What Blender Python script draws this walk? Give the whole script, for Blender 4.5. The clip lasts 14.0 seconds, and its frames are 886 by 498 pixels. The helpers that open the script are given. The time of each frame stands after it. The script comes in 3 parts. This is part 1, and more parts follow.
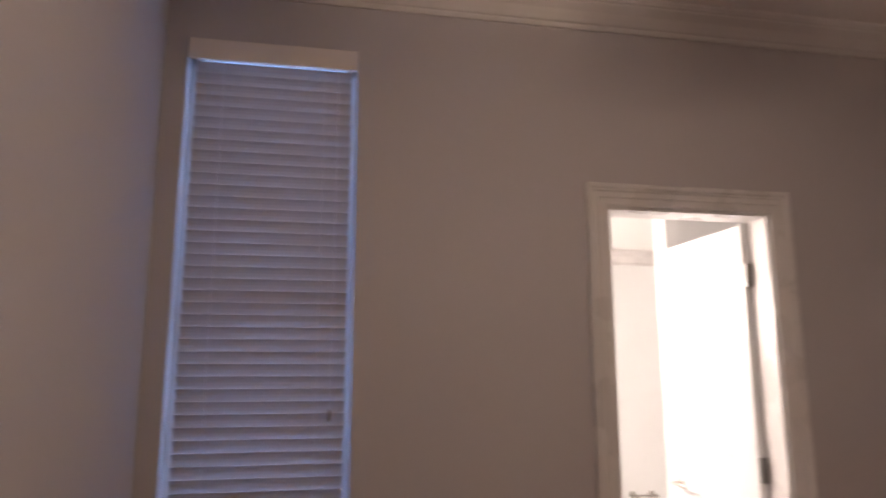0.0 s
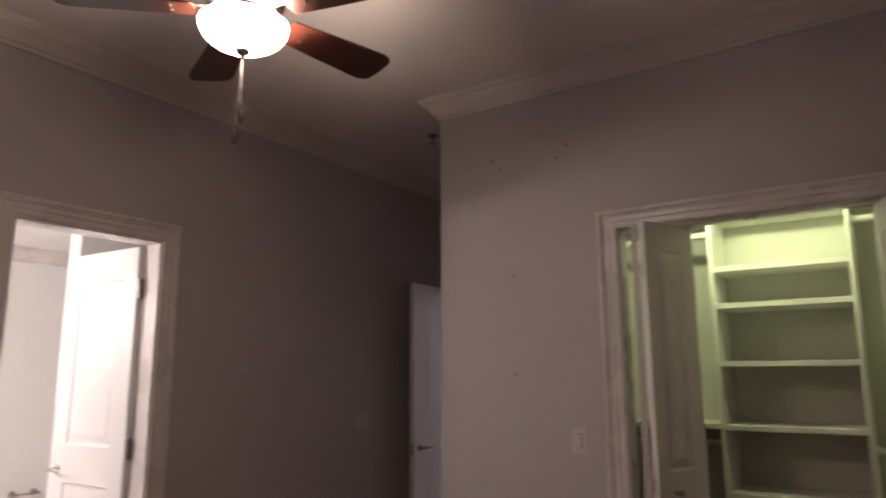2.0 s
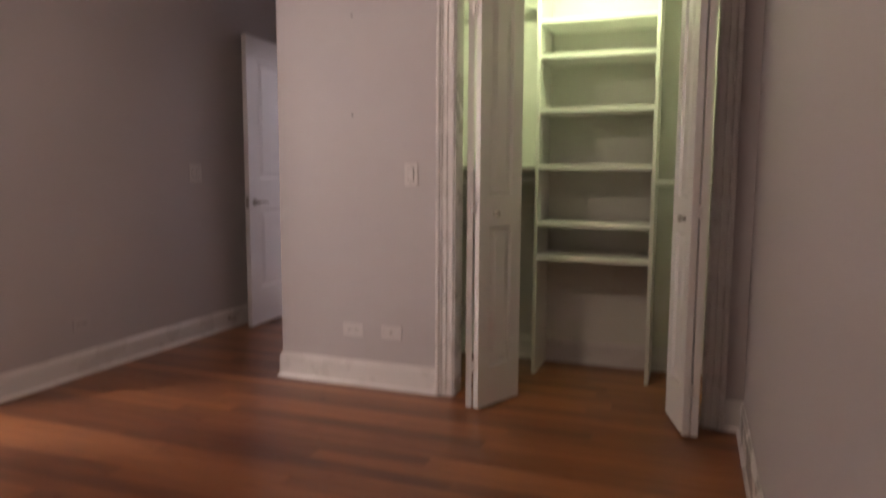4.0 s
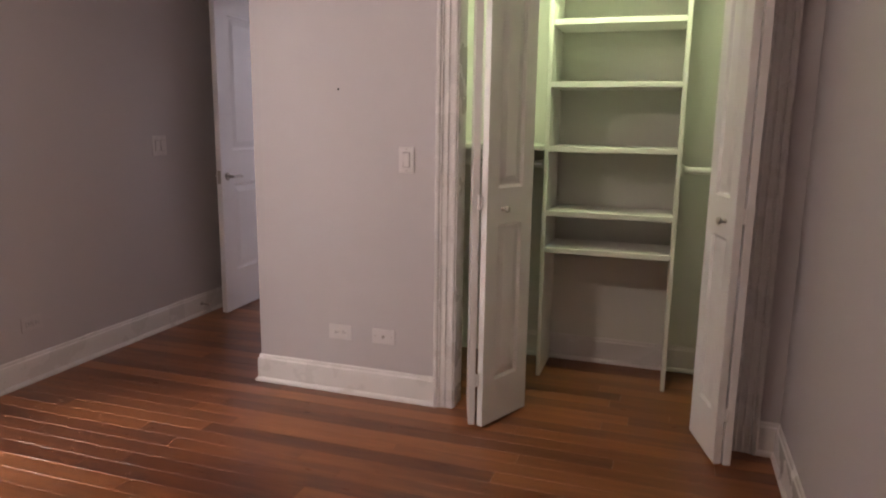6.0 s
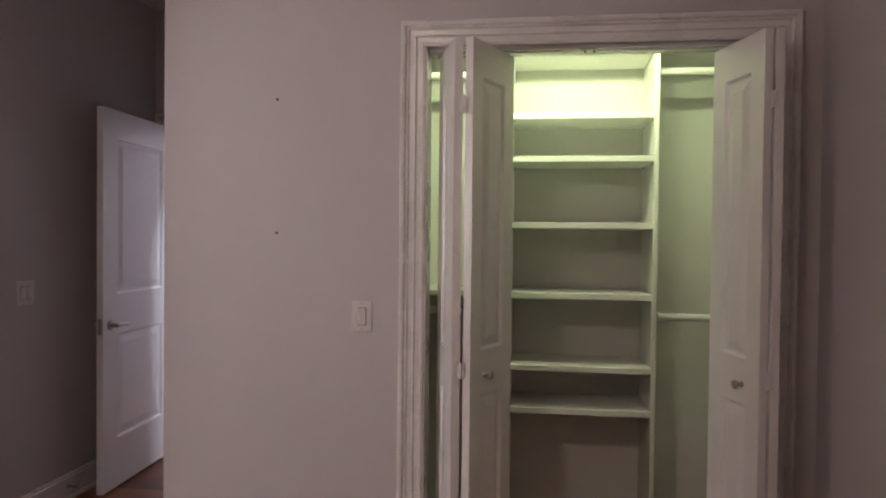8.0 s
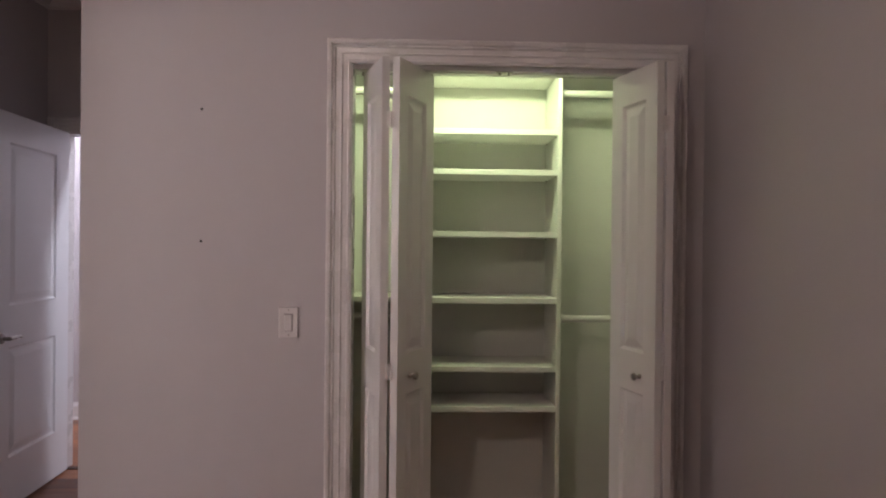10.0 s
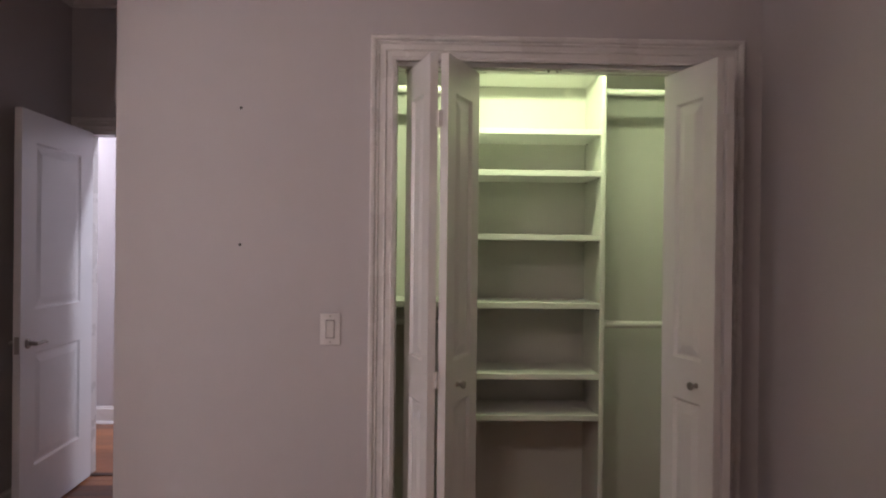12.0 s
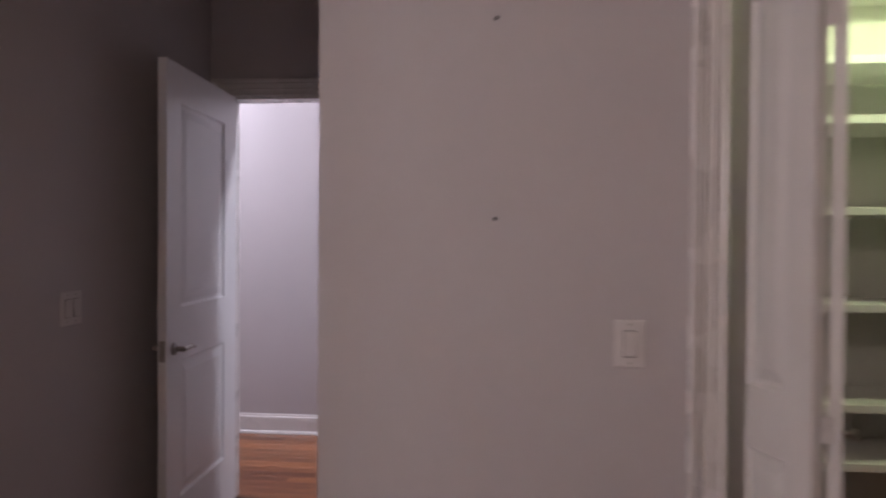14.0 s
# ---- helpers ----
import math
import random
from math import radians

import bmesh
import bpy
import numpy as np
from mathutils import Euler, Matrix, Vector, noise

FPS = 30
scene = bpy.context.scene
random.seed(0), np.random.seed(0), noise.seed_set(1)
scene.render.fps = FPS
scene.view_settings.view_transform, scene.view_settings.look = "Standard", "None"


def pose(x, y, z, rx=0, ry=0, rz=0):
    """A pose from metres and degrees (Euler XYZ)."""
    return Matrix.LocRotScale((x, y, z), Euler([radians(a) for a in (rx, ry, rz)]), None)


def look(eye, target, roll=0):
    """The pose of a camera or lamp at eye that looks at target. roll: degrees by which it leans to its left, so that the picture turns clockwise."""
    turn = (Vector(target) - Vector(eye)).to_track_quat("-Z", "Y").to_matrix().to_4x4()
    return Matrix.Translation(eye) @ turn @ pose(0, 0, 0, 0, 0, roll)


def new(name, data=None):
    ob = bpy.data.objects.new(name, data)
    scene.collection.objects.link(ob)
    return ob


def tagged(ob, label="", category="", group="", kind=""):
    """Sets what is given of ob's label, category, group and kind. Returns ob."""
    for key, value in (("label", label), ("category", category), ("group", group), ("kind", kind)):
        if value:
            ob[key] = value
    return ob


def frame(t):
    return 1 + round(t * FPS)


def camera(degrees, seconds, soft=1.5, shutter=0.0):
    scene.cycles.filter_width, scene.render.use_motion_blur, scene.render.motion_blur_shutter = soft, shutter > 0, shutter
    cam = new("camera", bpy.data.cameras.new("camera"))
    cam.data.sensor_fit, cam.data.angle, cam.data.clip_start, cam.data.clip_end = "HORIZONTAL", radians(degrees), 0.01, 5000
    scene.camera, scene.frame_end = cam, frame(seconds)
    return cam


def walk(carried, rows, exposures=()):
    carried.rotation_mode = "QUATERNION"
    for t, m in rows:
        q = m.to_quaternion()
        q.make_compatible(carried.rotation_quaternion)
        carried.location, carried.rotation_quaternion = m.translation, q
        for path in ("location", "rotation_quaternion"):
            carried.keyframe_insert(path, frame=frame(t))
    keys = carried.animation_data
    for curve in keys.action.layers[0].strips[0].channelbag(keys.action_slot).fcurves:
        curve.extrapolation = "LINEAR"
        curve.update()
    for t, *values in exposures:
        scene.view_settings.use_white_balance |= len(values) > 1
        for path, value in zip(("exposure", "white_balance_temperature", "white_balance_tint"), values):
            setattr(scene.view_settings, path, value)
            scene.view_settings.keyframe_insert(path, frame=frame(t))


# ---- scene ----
cam = camera(65.8, 14.0, soft=2.0, shutter=0.5)
PATH = [
    (0, (-2.879, -1.422, 1.46), (-2.501, 0.509, 1.819), -0.1),
    (0.5, (-2.943, -1.583, 1.44), (-2.176, 0.229, 1.8), 0.2),
    (1, (-3.029, -1.796, 1.442), (-1.87, -0.208, 1.809), -0.3),
    (1.5, (-3.027, -1.975, 1.443), (-1.598, -0.623, 1.804), -0.6),
    (2, (-3.085, -2.097, 1.425), (-1.455, -0.996, 1.787), -0.3),
    (2.5, (-3.134, -2.115, 1.426), (-1.382, -1.219, 1.783), 0.1),
    (3, (-3.164, -2.111, 1.345), (-1.352, -1.325, 1.661), 0.1),
    (3.5, (-3.161, -2.123, 1.226), (-1.304, -1.388, 1.337), 0.3),
    (4, (-3.196, -2.117, 1.12), (-1.33, -1.433, 0.905), 0.3),
    (4.2, (-3.2, -2.106, 1.129), (-1.346, -1.437, 0.792), 0.3),
    (6.3, (-2.774, -1.789, 1.368), (-0.902, -1.187, 1.004), 0.8),
    (6.5, (-2.76, -1.721, 1.419), (-0.868, -1.156, 1.105), 0.6),
    (7, (-2.718, -1.595, 1.441), (-0.775, -1.149, 1.279), 0.6),
    (7.5, (-2.553, -1.49, 1.441), (-0.587, -1.134, 1.353), 0.5),
    (8, (-2.455, -1.385, 1.417), (-0.471, -1.132, 1.381), 0.6),
    (8.5, (-2.514, -1.291, 1.391), (-0.518, -1.172, 1.361), 0.6),
    (9, (-2.583, -1.27, 1.415), (-0.584, -1.258, 1.387), 0.6),
    (9.2, (-2.595, -1.276, 1.417), (-0.595, -1.293, 1.39), 0.6),
    (11.3, (-2.599, -1.163, 1.413), (-0.601, -1.256, 1.412), 0.5),
    (11.5, (-2.585, -1.143, 1.422), (-0.586, -1.225, 1.417), 0.7),
    (12, (-2.499, -1.112, 1.424), (-0.499, -1.168, 1.418), 0.6),
    (12.5, (-2.292, -1.044, 1.4), (-0.292, -1.077, 1.4), 0.6),
    (13, (-2.111, -0.92, 1.375), (-0.111, -0.897, 1.365), 0.7),
    (13.5, (-1.983, -0.702, 1.409), (0.016, -0.662, 1.387), 0.8),
    (14, (-1.701, -0.462, 1.373), (0.292, -0.292, 1.345), 0.4),
]
EXPOSURES = [(0.0, 1.0, 7150, 8), (0.5, 0.70, 7150, 9), (1.0, 0.60, 7150, 9), (2.0, 0.30, 7000, 10), (3.0, 0.70, 7000, 10), (4.0, 1.27, 6850, 9), (6.5, 1.55, 6500, 7), (7.0, 1.28, 6450, 7), (8.0, 0.98, 6350, 9), (9.0, 0.90, 6320, 10), (12.5, 0.80, 6320, 11), (14.0, 0.65, 6330, 12)]
walk(cam, [(t, look(eye, target, roll)) for t, eye, target, roll in PATH], EXPOSURES)

# world: dusk sky outside the window
world = bpy.data.worlds.new("world")
scene.world = world
world.use_nodes = True
bg = world.node_tree.nodes["Background"]
bg.inputs["Color"].default_value = (0.17, 0.29, 0.60, 1)
bg.inputs["Strength"].default_value = 12.0

# ---------------------------------------------------------------- plan
XW, XE, YS, YN, ZC = -3.42, 1.735, -2.355, 1.041, 2.972
T = 0.115
CL_Y0, CL_Y1, CL_TOP = -2.190, -1.004, 2.10      # closet opening
CX0, CX1, CY0, CY1, CZ = 0.115, 0.868, -2.355, -0.12, 2.62   # closet inside
BD_X0, BD_X1, BD_TOP = -1.738, -1.020, 2.112      # bathroom doorway
ED_Y0, ED_Y1, ED_TOP = 0.115, 0.942, 2.100        # entry doorway
WN_X0, WN_X1, WN_Z0, WN_Z1 = -3.345, -2.725, 0.70, 2.676   # window opening
HX0, HX1, HY0, HY1, HZ = 1.850, 2.985, -2.2, 3.2, 2.972      # hall
BX0, BX1, BY0, BY1, BZ = -2.5, 0.35, 1.156, 3.80, 2.46     # bathroom


# ---------------------------------------------------------------- lamps
FAN_LIGHT, FAN_COLOR = 38.5, (1.0, 0.80, 0.69)
CLOSET_LIGHT, CLOSET_COLOR = 66.0, (0.86, 1.0, 0.56)
BATH_LIGHT, BATH_COLOR = 162.0, (1.0, 0.88, 0.87)
HALL_LIGHT, HALL_COLOR = 210.0, (0.88, 0.88, 1.0)


# ---------------------------------------------------------------- materials
def material(name):
    m = bpy.data.materials.new(name)
    m.use_nodes = True
    nt = m.node_tree
    return m, nt, nt.nodes["Principled BSDF"]


def node(nt, kind, **values):
    n = nt.nodes.new(kind)
    for k, v in values.items():
        n.inputs[k].default_value = v
    return n


def surface(name, color, rough=0.5, metal=0.0, vary=0.06, scale=3.0, grain=250.0, bump=0.1, depth=0.001, spec=0.5):
    """Paint, plastic or metal with large and fine variation of tone, and fine relief."""
    m, nt, p = material(name)
    co = node(nt, "ShaderNodeTexCoord")
    big = node(nt, "ShaderNodeTexNoise", Scale=scale, Detail=4.0)
    fine = node(nt, "ShaderNodeTexNoise", Scale=grain, Detail=2.0)
    nt.links.new(co.outputs["Object"], big.inputs["Vector"])
    nt.links.new(co.outputs["Object"], fine.inputs["Vector"])
    mix = node(nt, "ShaderNodeMix")
    mix.data_type = "RGBA"
    mix.inputs[6].default_value = (*[c * (1 - vary) for c in color], 1)
    mix.inputs[7].default_value = (*[min(1, c * (1 + vary)) for c in color], 1)
    nt.links.new(big.outputs["Fac"], mix.inputs[0])
    nt.links.new(mix.outputs[2], p.inputs["Base Color"])
    rr = node(nt, "ShaderNodeMapRange")
    rr.inputs["To Min"].default_value, rr.inputs["To Max"].default_value = max(0.03, rough - 0.08), min(1, rough + 0.08)
    nt.links.new(big.outputs["Fac"], rr.inputs["Value"])
    nt.links.new(rr.outputs[0], p.inputs["Roughness"])
    p.inputs["Metallic"].default_value = metal
    p.inputs["Specular IOR Level"].default_value = spec
    b = node(nt, "ShaderNodeBump", Strength=bump, Distance=depth)
    nt.links.new(fine.outputs["Fac"], b.inputs["Height"])
    nt.links.new(b.outputs[0], p.inputs["Normal"])
    return m


def wood(name, dark, light, along="Y", rough=0.3, stretch=14.0, scale=2.2, random_amount=0.5):
    """Grain drawn out along one axis; each piece takes its own tone."""
    m, nt, p = material(name)
    co = node(nt, "ShaderNodeTexCoord")
    info = node(nt, "ShaderNodeObjectInfo")
    mapping = node(nt, "ShaderNodeMapping")
    s = [scale * stretch] * 3
    s["XYZ".index(along)] = scale
    mapping.inputs["Scale"].default_value = s
    shift = node(nt, "ShaderNodeVectorMath")
    shift.operation = "SCALE"
    shift.inputs[0].default_value = (37.0, 53.0, 11.0)
    nt.links.new(info.outputs["Random"], shift.inputs["Scale"])
    nt.links.new(shift.outputs[0], mapping.inputs["Location"])
    nt.links.new(co.outputs["Object"], mapping.inputs["Vector"])
    grain = node(nt, "ShaderNodeTexNoise", Scale=1.0, Detail=6.0, Roughness=0.62, Distortion=0.6)
    nt.links.new(mapping.outputs[0], grain.inputs["Vector"])
    fine = node(nt, "ShaderNodeTexNoise", Scale=5.0, Detail=3.0)
    nt.links.new(mapping.outputs[0], fine.inputs["Vector"])
    a = node(nt, "ShaderNodeMath")
    a.operation = "MULTIPLY_ADD"
    a.inputs[1].default_value = random_amount
    nt.links.new(info.outputs["Random"], a.inputs[0])
    b = node(nt, "ShaderNodeMath")
    b.operation = "MULTIPLY_ADD"
    b.inputs[1].default_value, b.inputs[2].default_value = 0.9, -0.2 - random_amount / 2
    nt.links.new(grain.outputs["Fac"], b.inputs[0])
    nt.links.new(b.outputs[0], a.inputs[2])
    c = node(nt, "ShaderNodeMath")
    c.operation = "MULTIPLY_ADD"
    c.use_clamp = True
    c.inputs[1].default_value = 0.35
    nt.links.new(fine.outputs["Fac"], c.inputs[0])
    nt.links.new(a.outputs[0], c.inputs[2])
    mix = node(nt, "ShaderNodeMix")
    mix.data_type = "RGBA"
    mix.inputs[6].default_value, mix.inputs[7].default_value = (*dark, 1), (*light, 1)
    nt.links.new(c.outputs[0], mix.inputs[0])
    nt.links.new(mix.outputs[2], p.inputs["Base Color"])
    rr = node(nt, "ShaderNodeMapRange")
    rr.inputs["To Min"].default_value, rr.inputs["To Max"].default_value = rough - 0.06, rough + 0.1
    nt.links.new(fine.outputs["Fac"], rr.inputs["Value"])
    nt.links.new(rr.outputs[0], p.inputs["Roughness"])
    bump = node(nt, "ShaderNodeBump", Strength=0.12, Distance=0.001)
    nt.links.new(fine.outputs["Fac"], bump.inputs["Height"])
    nt.links.new(bump.outputs[0], p.inputs["Normal"])
    return m


def glow(name, color, strength):
    m, nt, p = material(name)
    p.inputs["Base Color"].default_value = (0.9, 0.88, 0.85, 1)
    p.inputs["Roughness"].default_value = 0.25
    p.inputs["Emission Color"].default_value = (*color, 1)
    p.inputs["Emission Strength"].default_value = strength
    return m


WALL = surface("wall_paint", (0.455, 0.421, 0.430), 0.62, vary=0.035, scale=1.6, grain=170, bump=0.32, depth=0.0015, spec=0.3)
CLOSETP = surface("closet_paint", (0.65, 0.645, 0.60), 0.6, vary=0.03, scale=1.6, grain=210, bump=0.2, depth=0.0015, spec=0.3)
BATHWALL = surface("bathroom_paint", (0.78, 0.775, 0.77), 0.6, vary=0.03, scale=1.6, grain=210, bump=0.2, depth=0.0015, spec=0.3)
CEILB = surface("bathroom_ceiling_paint", (0.82, 0.81, 0.79), 0.8, vary=0.03, scale=1.2, grain=160, bump=0.3, depth=0.0015, spec=0.2)
CEIL = surface("ceiling_paint", (0.72, 0.68, 0.66), 0.8, vary=0.03, scale=1.2, grain=160, bump=0.3, depth=0.0015, spec=0.2)
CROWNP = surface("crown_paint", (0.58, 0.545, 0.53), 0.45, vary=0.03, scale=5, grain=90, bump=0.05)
TRIM = surface("trim_paint", (0.63, 0.60, 0.59), 0.28, vary=0.03, scale=5, grain=90, bump=0.05)
DOORP = surface("door_paint", (0.74, 0.735, 0.75), 0.32, vary=0.03, scale=4, grain=120, bump=0.06)
BIFOLDP = surface("bifold_paint", (0.67, 0.645, 0.635), 0.34, vary=0.03, scale=4, grain=120, bump=0.06)
SHELFM = surface("white_melamine", (0.76, 0.755, 0.715), 0.4, vary=0.02, scale=6, grain=200, bump=0.04)
PLASTIC = surface("white_plastic", (0.56, 0.525, 0.52), 0.35, vary=0.02, scale=20, grain=400, bump=0.03)
PAINTED = surface("painted_over_plate", (0.46, 0.425, 0.43), 0.5, vary=0.03, scale=20, grain=210, bump=0.1)
SEAM_SHADE = surface("switch_seam_shade", (0.20, 0.185, 0.18), 0.7, vary=0.05, scale=30)
DARK = surface("dark_slot", (0.03, 0.03, 0.03), 0.6, vary=0.1, scale=30)
NICKEL = surface("satin_nickel", (0.38, 0.355, 0.33), 0.32, 1.0, vary=0.08, scale=40, grain=600, bump=0.05)
STEEL = surface("hinge_steel", (0.22, 0.21, 0.21), 0.4, 1.0, vary=0.15, scale=40, grain=600, bump=0.08)
PEWTER = surface("dark_pewter", (0.20, 0.17, 0.15), 0.35, 1.0, vary=0.1, scale=40, grain=600, bump=0.05)
SLAT = surface("blind_slat", (0.45, 0.415, 0.42), 0.45, vary=0.04, scale=8, grain=160, bump=0.08)
VAL = surface("valance_paint", (0.68, 0.62, 0.57), 0.45, vary=0.04, scale=8, grain=160, bump=0.08)
TASSEL = surface("cord_tassel", (0.24, 0.21, 0.20), 0.5, vary=0.05, scale=60)
CORD = surface("cord", (0.55, 0.52, 0.52), 0.8, vary=0.05, scale=60)
FLOORW = wood("floor_wood", (0.085, 0.026, 0.012), (0.34, 0.128, 0.047), "Y", 0.29, 12.0, 2.0, 0.72)
SUB = surface("subfloor", (0.05, 0.02, 0.012), 0.8, vary=0.15)
BLADE = wood("mahogany", (0.012, 0.0035, 0.003), (0.045, 0.010, 0.005), "X", 0.35, 16.0, 3.0, 0.15)
BOWL = glow("lit_bowl_glass", FAN_COLOR, FAN_LIGHT)
BULB = glow("lit_bulb", FAN_COLOR, 1700.0)
TUBE = glow("lit_tube", CLOSET_COLOR, CLOSET_LIGHT)
DOME_B = glow("lit_dome_bath", BATH_COLOR, BATH_LIGHT)
DOME_H = glow("lit_dome_hall", HALL_COLOR, HALL_LIGHT)
GLASS, _nt, _p = material("window_glass")
_p.inputs["Base Color"].default_value = (0.95, 0.97, 1, 1)
_p.inputs["Roughness"].default_value = 0.02
_p.inputs["Transmission Weight"].default_value = 1.0


# ---------------------------------------------------------------- mesh helpers
def mesh_object(name, bm, mat, smooth=False):
    bmesh.ops.recalc_face_normals(bm, faces=bm.faces)
    data = bpy.data.meshes.new(name)
    bm.to_mesh(data)
    bm.free()
    data.materials.append(mat)
    if smooth:
        for f in data.polygons:
            f.use_smooth = True
        data.set_sharp_from_angle(angle=radians(38))
    return new(name, data)


def part(name, bm, mat, parent, label="", smooth=False):
    ob = mesh_object(name, bm, mat, smooth)
    ob.parent = parent
    if label:
        ob["label"] = label
    return ob


def empty(name, m, label, category, group="", kind=""):
    ob = new(name)
    ob.empty_display_size = 0.1
    ob.matrix_world = m
    return tagged(ob, label, category, group, kind)


def add_box(bm, lo, hi, bevel=0.0, segments=1):
    size = [hi[i] - lo[i] for i in range(3)]
    mid = [(hi[i] + lo[i]) / 2 for i in range(3)]
    r = bmesh.ops.create_cube(bm, size=1.0, matrix=Matrix.Translation(mid) @ Matrix.Diagonal((*size, 1)))
    if bevel:
        edges = {e for v in r["verts"] for e in v.link_edges}
        bmesh.ops.bevel(bm, geom=list(edges), offset=bevel, segments=segments, affect="EDGES", profile=0.5)
    return bm


def box(lo, hi, bevel=0.0, segments=1):
    return add_box(bmesh.new(), lo, hi, bevel, segments)


def add_rod(bm, a, b, r, n=16, r2=None):
    a, b = Vector(a), Vector(b)
    d = b - a
    m = Matrix.Translation((a + b) / 2) @ d.to_track_quat("Z", "Y").to_matrix().to_4x4()
    bmesh.ops.create_cone(bm, cap_ends=True, segments=n, radius1=r, radius2=r if r2 is None else r2, depth=d.length, matrix=m)
    return bm


def lathe(profile, n=28, m=None, bm=None):
    """Turn (radius, height) points round z."""
    bm = bm or bmesh.new()
    rings = []
    for r, z in profile:
        if r < 1e-5:
            rings.append([bm.verts.new((0, 0, z))])
        else:
            rings.append([bm.verts.new((r * math.cos(2 * math.pi * i / n), r * math.sin(2 * math.pi * i / n), z)) for i in range(n)])
    for a, b in zip(rings, rings[1:]):
        for i in range(n):
            j = (i + 1) % n
            if len(a) == 1 and len(b) == 1:
                continue
            if len(a) == 1:
                bm.faces.new((a[0], b[i], b[j]))
            elif len(b) == 1:
                bm.faces.new((a[i], a[j], b[0]))
            else:
                bm.faces.new((a[i], a[j], b[j], b[i]))
    if m is not None:
        bmesh.ops.transform(bm, matrix=m, verts=[v for ring in rings for v in ring])
    return bm


def grid_wall(name, axis, s0, s1, c0, c1, z0, z1, openings, mat, label):
    """A thick wall along x or y (axis), cut through by openings (s0, s1, z0, z1)."""
    ss = sorted({s0, s1, *[o[0] for o in openings], *[o[1] for o in openings]})
    zz = sorted({z0, z1, *[o[2] for o in openings], *[o[3] for o in openings]})
    bm = bmesh.new()

    def solid(i, k):
        if not (0 <= i < len(ss) - 1 and 0 <= k < len(zz) - 1):
            return False
        sm, zm = (ss[i] + ss[i + 1]) / 2, (zz[k] + zz[k + 1]) / 2
        return not any(o[0] < sm < o[1] and o[2] < zm < o[3] for o in openings)

    def v(s, c, z):
        return bm.verts.new((s, c, z) if axis == "x" else (c, s, z))
    for i in range(len(ss) - 1):
        for k in range(len(zz) - 1):
            if not solid(i, k):
                continue
            a, b, lo, hi = ss[i], ss[i + 1], zz[k], zz[k + 1]
            bm.faces.new([v(a, c0, lo), v(b, c0, lo), v(b, c0, hi), v(a, c0, hi)])
            bm.faces.new([v(a, c1, lo), v(a, c1, hi), v(b, c1, hi), v(b, c1, lo)])
            for di, dk, p, q in ((-1, 0, (a, lo), (a, hi)), (1, 0, (b, hi), (b, lo)), (0, -1, (b, lo), (a, lo)), (0, 1, (a, hi), (b, hi))):
                if not solid(i + di, k + dk):
                    bm.faces.new([v(p[0], c0, p[1]), v(q[0], c0, q[1]), v(q[0], c1, q[1]), v(p[0], c1, p[1])])
    bmesh.ops.remove_doubles(bm, verts=bm.verts, dist=0.0002)
    ob = mesh_object(name, bm, mat)
    return tagged(ob, label, "wall", kind="structure")


def sweep(name, path, profile, mat, label, closed=False, category="trim", smooth=False):
    """Run a moulding of (offset to the left of the way, height) points along a plan line with mitred corners."""
    bm = bmesh.new()
    n = len(path)
    pts = [Vector(p) for p in path]
    rows = []
    for i in range(n):
        before = (pts[i] - pts[i - 1]).normalized() if (closed or i) else None
        after = (pts[(i + 1) % n] - pts[i]).normalized() if (closed or i < n - 1) else None
        na = Vector((-before.y, before.x)) if before else None
        nb = Vector((-after.y, after.x)) if after else None
        if na is None:
            off = nb
        elif nb is None:
            off = na
        else:
            off = (na + nb) / (1 + na.dot(nb))
        rows.append([bm.verts.new((pts[i].x + off.x * u, pts[i].y + off.y * u, z)) for u, z in profile])
    for i in range(n if closed else n - 1):
        a, b = rows[i], rows[(i + 1) % n]
        for k in range(len(profile) - 1):
            bm.faces.new((a[k], b[k], b[k + 1], a[k + 1]))
    if not closed:
        for r in (rows[0], rows[-1]):
            bm.faces.new(r)
    ob = mesh_object(name, bm, mat, smooth)
    return tagged(ob, label, category, kind="structure")


def casing(name, axis, plane, out, s0, s1, top, mat, label, width=0.09):
    """Moulded casing round three sides of a doorway, mitred at the top."""
    w = width
    prof = [(0.0, 0.0), (0.0, 0.011), (0.010, 0.014), (0.014, 0.011), (0.030, 0.012), (0.036, 0.018), (0.040, 0.013), (0.056, 0.014),
            (0.062, 0.021), (0.068, 0.016), (0.074, 0.026), (w - 0.006, 0.028), (w, 0.022), (w, 0.0)]
    bm = bmesh.new()
    rows = []
    for u, d in prof:
        line = [(s0 - u, 0.001), (s0 - u, top + u), (s1 + u, top + u), (s1 + u, 0.001)]
        c = plane + out * d
        rows.append([bm.verts.new((s, c, z) if axis == "x" else (c, s, z)) for s, z in line])
    for a, b in zip(rows, rows[1:]):
        for i in range(3):
            bm.faces.new((a[i], a[i + 1], b[i + 1], b[i]))
    return tagged(mesh_object(name, bm, mat), label, "trim", kind="structure")


def jamb(name, axis, s0, s1, top, c0, c1, mat, label, t=0.018):
    """The lining of a doorway: two sides and a head."""
    bm = bmesh.new()

    def b(sa, sb, ca, cb, za, zb):
        lo, hi = ((sa, ca, za), (sb, cb, zb)) if axis == "x" else ((ca, sa, za), (cb, sb, zb))
        add_box(bm, lo, hi)
    b(s0, s0 + t, c0, c1, 0, top - t)
    b(s1 - t, s1, c0, c1, 0, top - t)
    b(s0, s1, c0, c1, top - t, top)
    return tagged(mesh_object(name, bm, mat), label, "trim", kind="structure")


